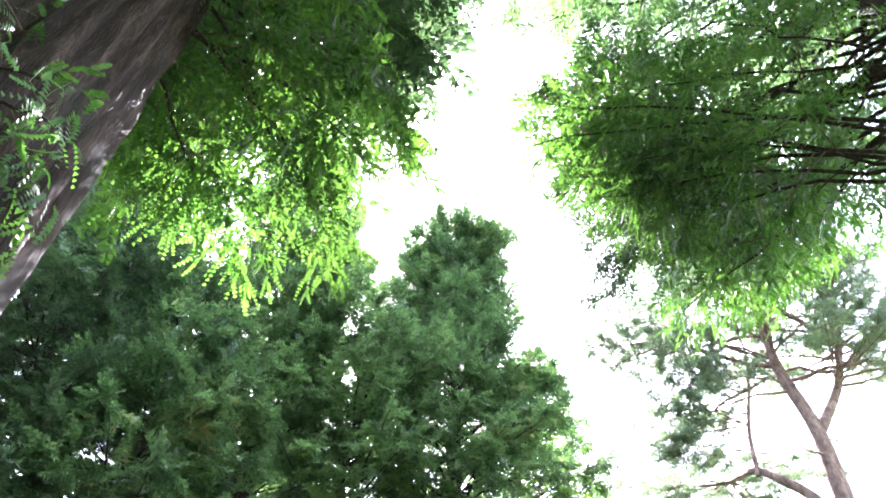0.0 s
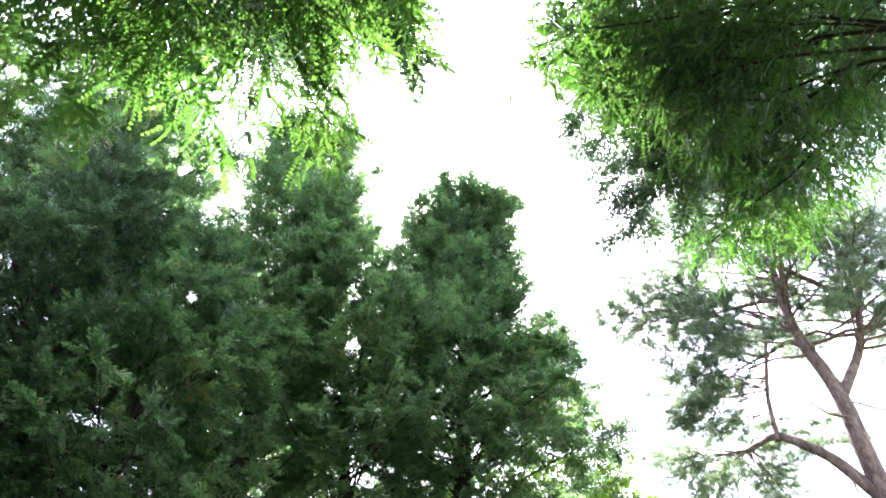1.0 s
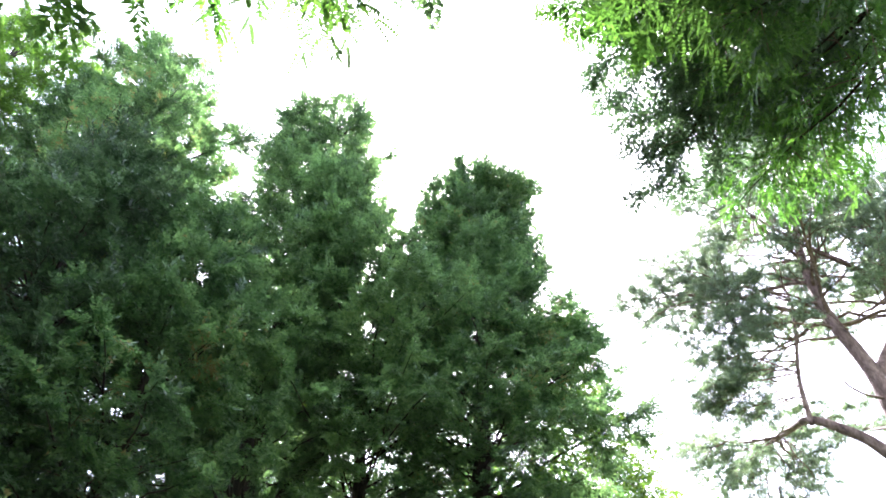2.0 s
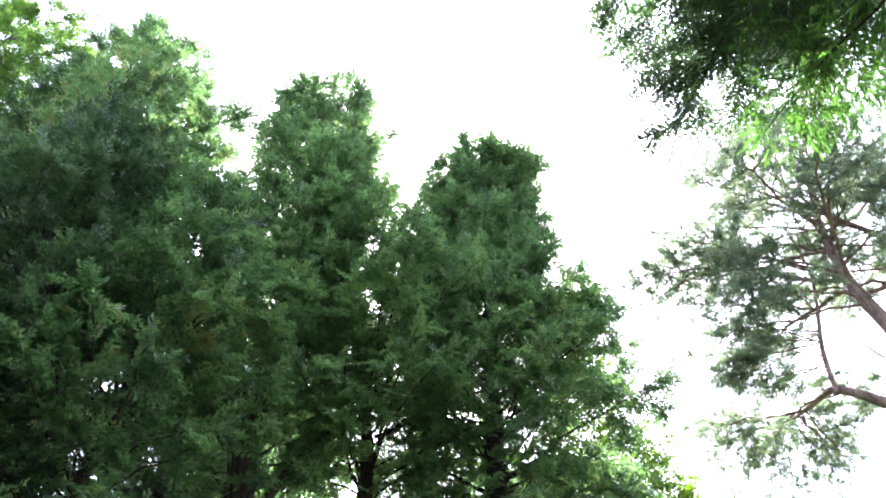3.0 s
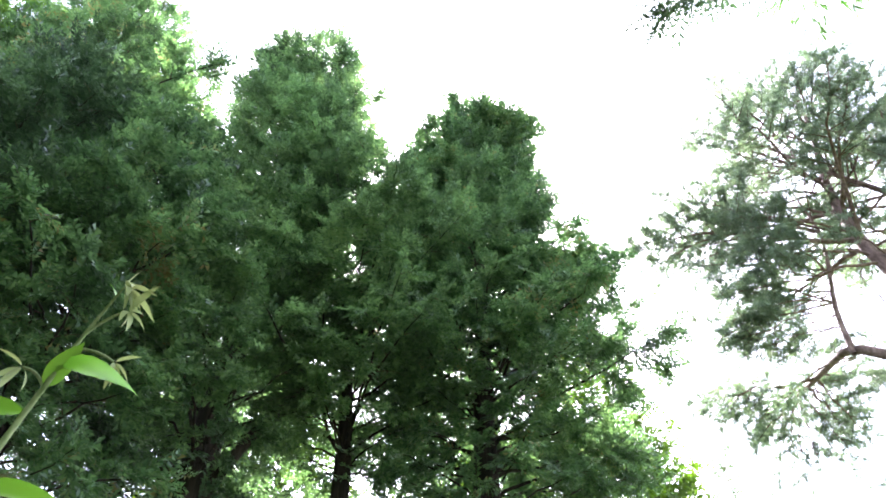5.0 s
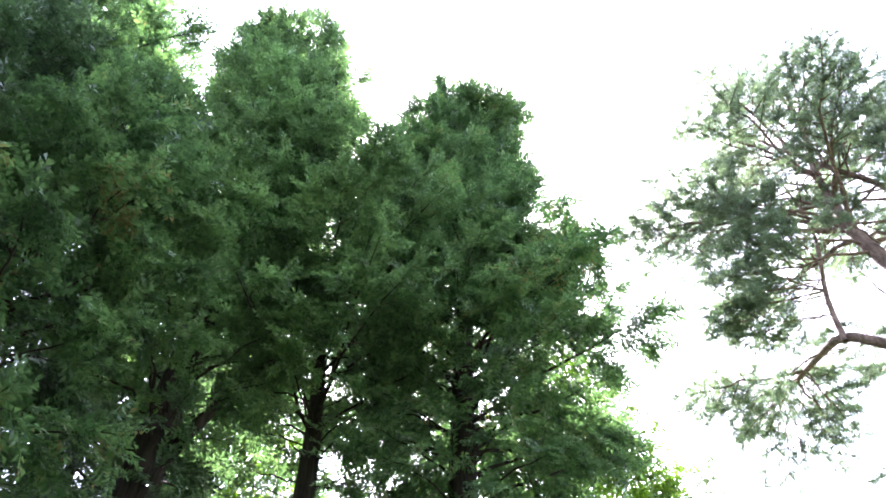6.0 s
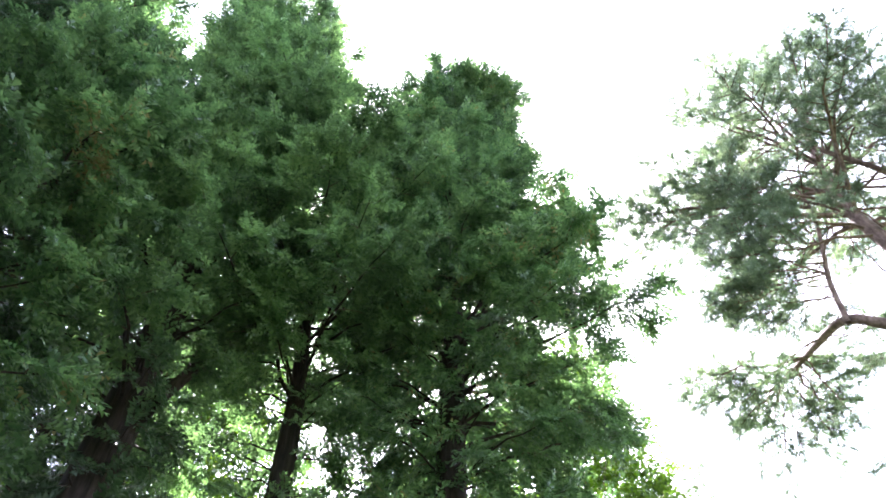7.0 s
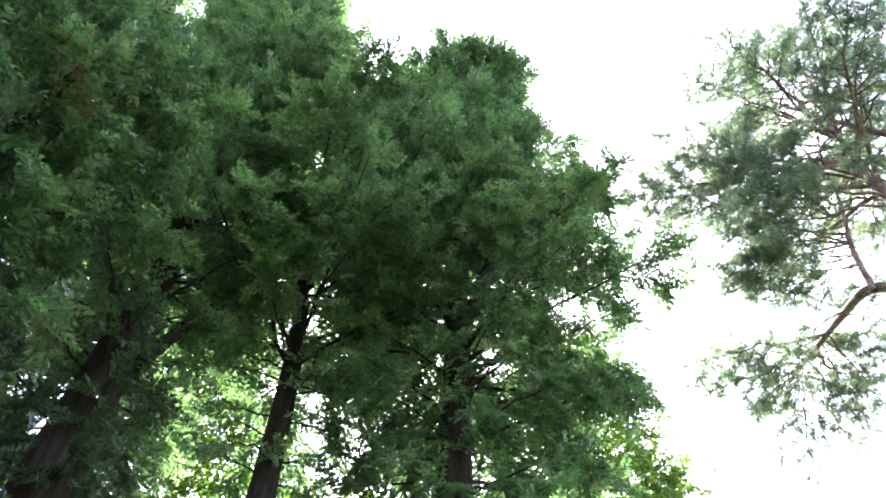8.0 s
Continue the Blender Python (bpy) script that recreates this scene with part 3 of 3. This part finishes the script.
# added trees, never in view: they block low sky light behind and left
for seed, x, y, h in ((81, -6.0, -5.0, 20.0), (82, -11.6, 2.8, 18.0), (83, 0.5, -7.5, 21.0), (84, 7.0, -5.5, 20.0), (85, -12.0, -7.0, 20.0)):
    grow_tree("shade_tree", "unseen dense green tree added behind the path to block sky light", seed, (x, y, 0), (x, y, h * 0.97), 0.32,
              [(3, 2, 2, 2, 2), (h * 0.3, 3.6, 3.6, 3.6, 3.4), (h * 0.6, 3.4, 3.4, 3.4, 3.2), (h * 0.85, 2, 2, 2, 2), (h, 0.7, 0.7, 0.7, 0.7)],
              42, BARK_FAR, LEAF, LEAFY, group="grove behind the path", size=4.4, gap=0.5, step=0.24, longest=1.8)


def grow_pine():
    """A pine with a forked orange-brown trunk, a crooked low limb and flat pads of needles."""
    rng = np.random.default_rng(41)
    root = tagged(new("pine_tree"), "tall open pine with a forked pinkish brown trunk and crooked limbs", "tree")
    base = np.array([9.4, 15.4, 0.0])
    root.location = base

    def stem(name, pts, r0, r1, sides=10, parent=root):
        pts = np.array(pts, float) - base
        k = np.linspace(0, 1, len(pts))
        q = np.linspace(0, 1, 5 * len(pts))
        fine = np.stack([np.interp(q, k, pts[:, c]) for c in range(3)], -1)
        soft = fine.copy()
        for _ in range(3):
            soft[1:-1] = (soft[:-2] + soft[1:-1] * 2 + soft[2:]) / 4
        v, f = tube(soft, np.linspace(r0, r1, len(q)), sides, 0.05, rng)
        return part(name, mesh_of(name, v, [f], BARK_PINE, True), parent), soft

    kinds = dict(gap=0.2, step=0.056, sec=0.42, longest=1.2, droop=0.02, size=1.1, spread=55, fill=(0.3, 1.6), twig=0.008)

    def bough(p0, p1, rise, thick, share=0.4, parent=root, **other):
        add_branch(limb(rng, np.array(p0) - base, np.array(p1) - base, rise, thick * 0.9, TUFT, from_share=share, **{**kinds, **other}), BARK_PINE, NEEDLE, "needles", parent)

    _, main = stem("trunk", [(9.4, 15.4, -0.1), (9.6, 15.5, 7), (9.75, 15.6, 11.7), (10.0, 15.6, 13.8), (9.75, 15.8, 16.2), (10.2, 16, 19), (11.2, 16.2, 22), (12, 16.3, 25.5)], 0.31, 0.05, 14)
    _, fork = stem("leader", [(10.0, 15.6, 13.7), (11.2, 15.6, 15.3), (12.4, 15.8, 18), (13.6, 16, 21.5)], 0.16, 0.04)
    stem("limb", [(9.7, 15.6, 10.6), (9.1, 15.8, 12.0), (8.2, 16.2, 13.0), (8.5, 18.4, 14.1), (9.05, 20.8, 15.5)], 0.16, 0.05)
    sweep_limb = [(11.9, 15.7, 16.8), (11.0, 15.3, 17.5), (10.1, 15.3, 18.4), (9.5, 15.5, 19.7), (8.8, 15.8, 21.8)]
    stem("limb", sweep_limb, 0.1, 0.03, 8)
    stem("limb", [(9.5, 15.5, 19.7), (9.9, 15.6, 21.4), (10.6, 15.7, 22.8)], 0.05, 0.02, 6)
    stem("limb", [(8.22, 16.25, 12.8), (8.38, 16.2, 14.1), (8.95, 16.2, 15.8), (9.33, 16.2, 17.2), (9.35, 16.2, 19.2)], 0.07, 0.025, 6)
    for p0, p1, rise, thick in (
            ((9.75, 15.8, 16.2), (4.9, 17.5, 18.7), 0.06, 0.09), ((9.75, 15.8, 16.2), (5.6, 17.2, 19.6), 0.06, 0.05), ((7.2, 16.6, 17.8), (4.9, 17.6, 17.5), 0.04, 0.03), ((8.0, 16.4, 17.4), (5.3, 17.5, 16.9), 0.04, 0.03), ((9.9, 15.9, 17.5), (6.5, 17.0, 20.0), 0.08, 0.05), ((10.1, 16.0, 18.6), (7.0, 16.8, 20.8), 0.08, 0.05), ((9.8, 15.7, 15.2), (5.9, 16.0, 14.6), 0.12, 0.05),
            ((8.5, 18.4, 14.1), (6.0, 19.5, 14.4), 0.05, 0.05),
            ((8.5, 16.2, 14.4), (5.6, 16.8, 13.9), 0.06, 0.03), ((8.6, 16.2, 14.8), (5.9, 16.5, 15.2), 0.06, 0.03), ((8.3, 16.2, 13.6), (6.2, 17.0, 13.5), 0.06, 0.025), ((9.2, 16.2, 16.8), (6.6, 16.5, 16.7), 0.06, 0.03),
            ((9.0, 20.4, 15.3), (6.1, 20.5, 15.3), 0.05, 0.04), ((9.0, 20.4, 15.3), (6.4, 20.5, 14.4), 0.07, 0.03), ((9.2, 20.9, 15.5), (7.4, 21.0, 14.3), 0.07, 0.03), ((8.9, 19.8, 15.0), (6.9, 20.0, 15.4), 0.05, 0.03),
            ((9.2, 20.9, 15.5), (9.3, 21.6, 13.9), 0.1, 0.03), ((9.2, 20.9, 15.5), (10.1, 21.2, 14.2), 0.12, 0.03), ((9.2, 20.9, 15.5), (11.2, 21.4, 14.6), 0.12, 0.035), ((9.2, 20.9, 15.5), (10.7, 22.6, 13.9), 0.12, 0.035), ((9.2, 20.9, 15.5), (8.9, 22.2, 13.2), 0.12, 0.03), ((9.75, 15.7, 12.0), (11.6, 20.0, 15.6), 0.05, 0.05), ((11.0, 18.6, 14.8), (10.0, 19.2, 14.0), 0.05, 0.025),
            ((9.05, 20.8, 15.5), (6.6, 22.0, 16.0), 0.05, 0.05), ((9.05, 20.8, 15.5), (9.0, 23.5, 16.2), 0.05, 0.05),
            ((8.8, 19.5, 14.8), (10.6, 21.5, 14.6), 0.05, 0.05), ((8.9, 16.2, 15.6), (5.8, 16.2, 16.0), 0.05, 0.04),
            ((9.33, 16.2, 17.2), (6.2, 16.3, 18.6), 0.05, 0.03), ((8.5, 16.2, 14.4), (6.1, 15.8, 15.2), 0.05, 0.03),
            ((8.9, 20.0, 15.1), (7.2, 20.4, 13.6), 0.08, 0.03), ((9.0, 20.6, 15.4), (8.3, 22.2, 13.8), 0.08, 0.03),
            ((8.9, 20.0, 15.1), (10.0, 21.0, 13.4), 0.08, 0.03), ((8.5, 18.4, 14.1), (9.6, 19.4, 13.0), 0.08, 0.03),
            ((8.3, 17.4, 13.6), (6.8, 17.6, 12.6), 0.08, 0.03), ((9.7, 15.6, 10.2), (11.2, 21.0, 12.6), 0.05, 0.06), ((9.3, 16.2, 17.1), (5.2, 15.5, 18.3), 0.08, 0.04)):
        bough(p0, p1, rise, thick)
    for k in range(22):
        o = np.array([8.2, 16.2, 13.0]) + (np.array([9.05, 20.8, 15.5]) - np.array([8.2, 16.2, 13.0])) * rng.uniform(0.25, 1.0)
        az = rng.uniform(0, 6.28)
        r = rng.uniform(1.0, 2.3)
        bough(o, o + np.array([r * math.cos(az), r * math.sin(az), rng.uniform(-0.6, 0.25) * r]), 0.08, 0.025)
    for k in range(11):
        o = np.array([8.3, 16.2, 13.3]) + np.array([0.45, 0.0, 1.9]) * rng.uniform(0, 1.0)
        bough(o, (rng.uniform(5.6, 7.4), rng.uniform(16.0, 17.6), rng.uniform(13.2, 15.6)), 0.06, 0.02, 0.45)
    for k in range(14):
        o = np.array([8.45, 16.2, 14.3]) + np.array([0.9, 0.0, 3.6]) * rng.uniform(0, 1.0)
        az = rng.uniform(1.9, 4.6)
        r = rng.uniform(1.0, 3.0)
        bough(o, o + np.array([r * math.cos(az), r * math.sin(az), rng.uniform(-0.3, 0.4) * r]), 0.08, 0.02)
    for p0, p1, p2, r0 in (((9.85, 15.5, 12.9), (8.6, 15.3, 13.0), (8.9, 15.4, 14.5), 0.04), ((9.95, 15.5, 13.4), (11.0, 15.3, 13.1), (12.2, 15.2, 11.9), 0.03),
                           ((9.9, 15.5, 15.2), (9.3, 15.3, 15.9), (9.2, 15.3, 17.0), 0.03), ((11.2, 15.6, 15.3), (12.0, 15.4, 15.2), (13.2, 15.3, 15.9), 0.05),
                           ((9.3, 15.7, 11.6), (9.0, 15.5, 10.9), (9.2, 15.4, 10.2), 0.035)):
        pts = bend(*(np.array(p) - base for p in (p0, p1, p2)), 8)
        pts[1:-1] += rng.standard_normal((6, 3)) * 0.03
        v, f = tube(pts, np.linspace(r0, 0.008, 8), 6)
        part("dead_branch", mesh_of("dead_branch", v, [f], BARK_PINE, True), root)
    for k in range(16):
        o = np.array([11.0, 15.5, 15.0]) + np.array([0.5, 0.1, 1.6]) * rng.uniform(0, 1.0)
        az = rng.uniform(-2.4, 0.6)
        r = rng.uniform(1.4, 3.2)
        bough(o, o + np.array([r * math.cos(az), r * math.sin(az), rng.uniform(0.1, 0.7) * r]), 0.08, 0.03)
    for k in range(20):
        u = rng.uniform(0.15, 1.0) * 4
        a, b = np.array(sweep_limb[min(3, int(u))]), np.array(sweep_limb[min(3, int(u)) + 1])
        o = a + (b - a) * (u - min(3, int(u)))
        az = rng.uniform(1.4, 6.2)
        r = rng.uniform(1.2, 2.6)
        bough(o, o + np.array([r * math.cos(az), r * math.sin(az), rng.uniform(0.1, 0.7) * r]), 0.08, 0.03)
    for p0, p1 in (((9.0, 15.7, 21.4), (7.1, 15.0, 21.9)), ((9.9, 15.6, 21.6), (8.3, 15.0, 23.1)), ((10.2, 15.7, 22.6), (7.9, 14.8, 24.5)), ((10.4, 15.7, 22.4), (9.2, 14.8, 24.6)), ((10.5, 15.7, 22.6), (11.4, 15.0, 24.2)), ((10.5, 15.7, 22.4), (12.2, 14.9, 23.2)), ((10.0, 15.6, 21.4), (11.6, 14.6, 21.6)), ((10.5, 15.7, 22.7), (10.2, 15.2, 24.6)), ((9.4, 16.2, 17.8), (4.7, 17.4, 18.9)), ((9.0, 16.3, 17.0), (4.6, 17.4, 18.0))):
        bough(p0, p1, 0.05, 0.03, 0.55)
    for k in range(3):
        z = rng.uniform(14.8, 20.5)
        o = np.array([np.interp(z, main[:, 2], main[:, c]) for c in range(3)]) + base
        az = rng.uniform(2.2, 4.4)
        r = rng.uniform(2.5, 4.6)
        bough(o, o + np.array([r * math.cos(az), r * math.sin(az), rng.uniform(-0.05, 0.35) * r]), 0.1, 0.05)
    for path, lo, count, reach in ((main, 15.5, 46, 4.4), (fork, 15.5, 28, 4.0)):
        for i in range(count):
            z = lo + (path[-1][2] - lo) * (i + rng.uniform(0, 1)) / count
            o = np.array([np.interp(z, path[:, 2], path[:, c]) for c in range(3)]) + base
            az = i * 2.4 + rng.uniform(-0.4, 0.4)
            r = reach * (1 - 0.55 * ((z - lo) / (path[-1][2] - lo)) ** 1.5) * rng.uniform(0.6, 1.1)
            bough(o, o + np.array([r * math.cos(az), r * math.sin(az), rng.uniform(0.1, 0.45) * r]), 0.1, 0.02 + 0.012 * r)
    return root


grow_pine()


# ---- sapling beside the path ----
def leaf_blade(length, wide, bow, fold, n=7):
    """A pointed oval leaf along +x with a raised rib, arched down; thin, with two rows of faces."""
    v, f = [], []
    for i in range(n + 1):
        q = i / n
        w = wide * 0.5 * math.sin(math.pi * min(1, q * 1.02) ** 0.8) ** 0.85 + 0.0008
        x, z = length * q, -bow * length * q * q
        v += [(x, w, z + fold * w), (x, 0, z), (x, -w, z + fold * w)]
    for i in range(n):
        k = 3 * i
        f += [(k, k + 3, k + 4, k + 1), (k + 1, k + 4, k + 5, k + 2)]
    return np.array(v), np.array(f)


def turned(v, at, way, up=(0, 0, 1)):
    way = unit(way)
    side = unit(np.cross(up, way))
    return v @ np.stack([way, side, np.cross(way, side)]) + np.asarray(at)


def grow_sapling():
    rng = np.random.default_rng(51)
    base = np.array([-1.45, 6.0, 0.0])
    root = tagged(new("sapling"), "young broadleaf sapling with downy new shoots and big leaves", "sapling")
    root.location = base

    def shoot(pts, r0, r1):
        pts = np.array(pts, float) - base
        k = np.linspace(0, 1, len(pts))
        q = np.linspace(0, 1, 24)
        path = np.stack([np.interp(q, k, pts[:, c]) for c in range(3)], -1)
        for _ in range(3):
            path[1:-1] = (path[:-2] + 2 * path[1:-1] + path[2:]) / 4
        v, f = tube(path, np.linspace(r0, r1, 24), 8)
        return part("stem", mesh_of("stem", v, [f], SHOOT_STEM, True), root), path

    def big_leaf(parent, at, way, length, wide=0.36, bow=0.25, mat=None, name="leaf"):
        v, f = leaf_blade(length, length * wide, bow, 0.3)
        part(name, mesh_of(name, turned(v, at, way), [f], mat or SHOOT_LEAF, True), parent)

    def tassel(parent, at, way, count, length):
        for i in range(count):
            d = unit(np.array(way) + rng.standard_normal(3) * 0.55 + np.array([0, 0, -0.35]))
            big_leaf(parent, np.array(at) + d * 0.004, d, length * rng.uniform(0.6, 1.15), 0.2, 0.35, SHOOT_BUD, "bud_leaf")

    # the shoot that leans over the path
    st, p = shoot([base + (0.02, 0, -0.05), (-1.3, 5.95, 1.0), (-1.02, 5.85, 2.1), (-0.885, 5.78, 2.6), (-0.805, 5.72, 2.78), (-0.742, 5.68, 2.885)], 0.012, 0.002)
    tip = p[-1]
    big_leaf(st, tip, (0.1, 0.15, 1), 0.07, 0.22, 0.05, SHOOT_BUD, "bud_leaf")
    big_leaf(st, p[-2], (-0.45, 0.1, 0.9), 0.065, 0.25, 0.1, SHOOT_LEAF)
    tassel(st, tip, (0.9, 0, 0.1), 12, 0.075)
    for k, d in ((-5, (0.7, -0.1, 0.5)), (-8, (-0.7, 0, 0.6)), (-6, (0.8, 0.2, -0.2))):
        a = p[k]
        b = a + unit(d) * 0.085
        v, f = tube(bend(a, (a + b) / 2 + np.array([0, 0, 0.02]), b, 5), np.linspace(0.004, 0.0025, 5), 6)
        part("side_shoot", mesh_of("side_shoot", v, [f], SHOOT_STEM, True), st)
        tassel(st, b, (d[0], d[1], -0.4), 6, 0.06)
    big_leaf(st, p[-7] + np.array([0.005, 0, 0]), (1.0, -0.1, -0.2), 0.2, 0.33, 0.3)
    big_leaf(st, p[-9], (-0.9, -0.2, 0.1), 0.16, 0.35, 0.3)
    big_leaf(st, p[-8], (0.3, -0.2, 0.6), 0.1, 0.4, 0.3)
    for k in (-11, -13, -14, -16, -18):
        for sg in (-1, 1):
            big_leaf(st, p[k], (sg * rng.uniform(0.6, 1), rng.uniform(-0.6, 0.6), rng.uniform(-0.2, 0.3)), rng.uniform(0.12, 0.18), 0.36, 0.3)
    # the taller shoot with broad fresh leaves
    st, p = shoot([base + (-0.04, 0.03, -0.05), (-1.7, 6.0, 1.5), (-1.95, 5.95, 2.8), (-2.0, 5.9, 3.36), (-1.96, 5.88, 3.5)], 0.016, 0.004)
    big_leaf(st, p[-1], (0.05, 0.1, 1), 0.13, 0.4, 0.1)
    big_leaf(st, p[-2], (0.7, 0, 0.5), 0.13, 0.5, 0.25)
    big_leaf(st, p[-2], (-0.8, 0.1, 0.4), 0.13, 0.45, 0.25)
    big_leaf(st, p[-3], (0.9, -0.2, 0.0), 0.12, 0.45, 0.3)
    big_leaf(st, p[-4], (-0.9, -0.3, 0.1), 0.14, 0.4, 0.3)
    tassel(st, p[-1] + np.array([0.06, 0, 0.02]), (1, 0, 0), 5, 0.05)
    for k in range(-17, -4, 2):
        for sg in (-1, 1):
            big_leaf(st, p[k], (sg * rng.uniform(0.6, 1), rng.uniform(-0.6, 0.6), rng.uniform(-0.2, 0.4)), rng.uniform(0.13, 0.2), 0.36, 0.3)
    return root


grow_sapling()
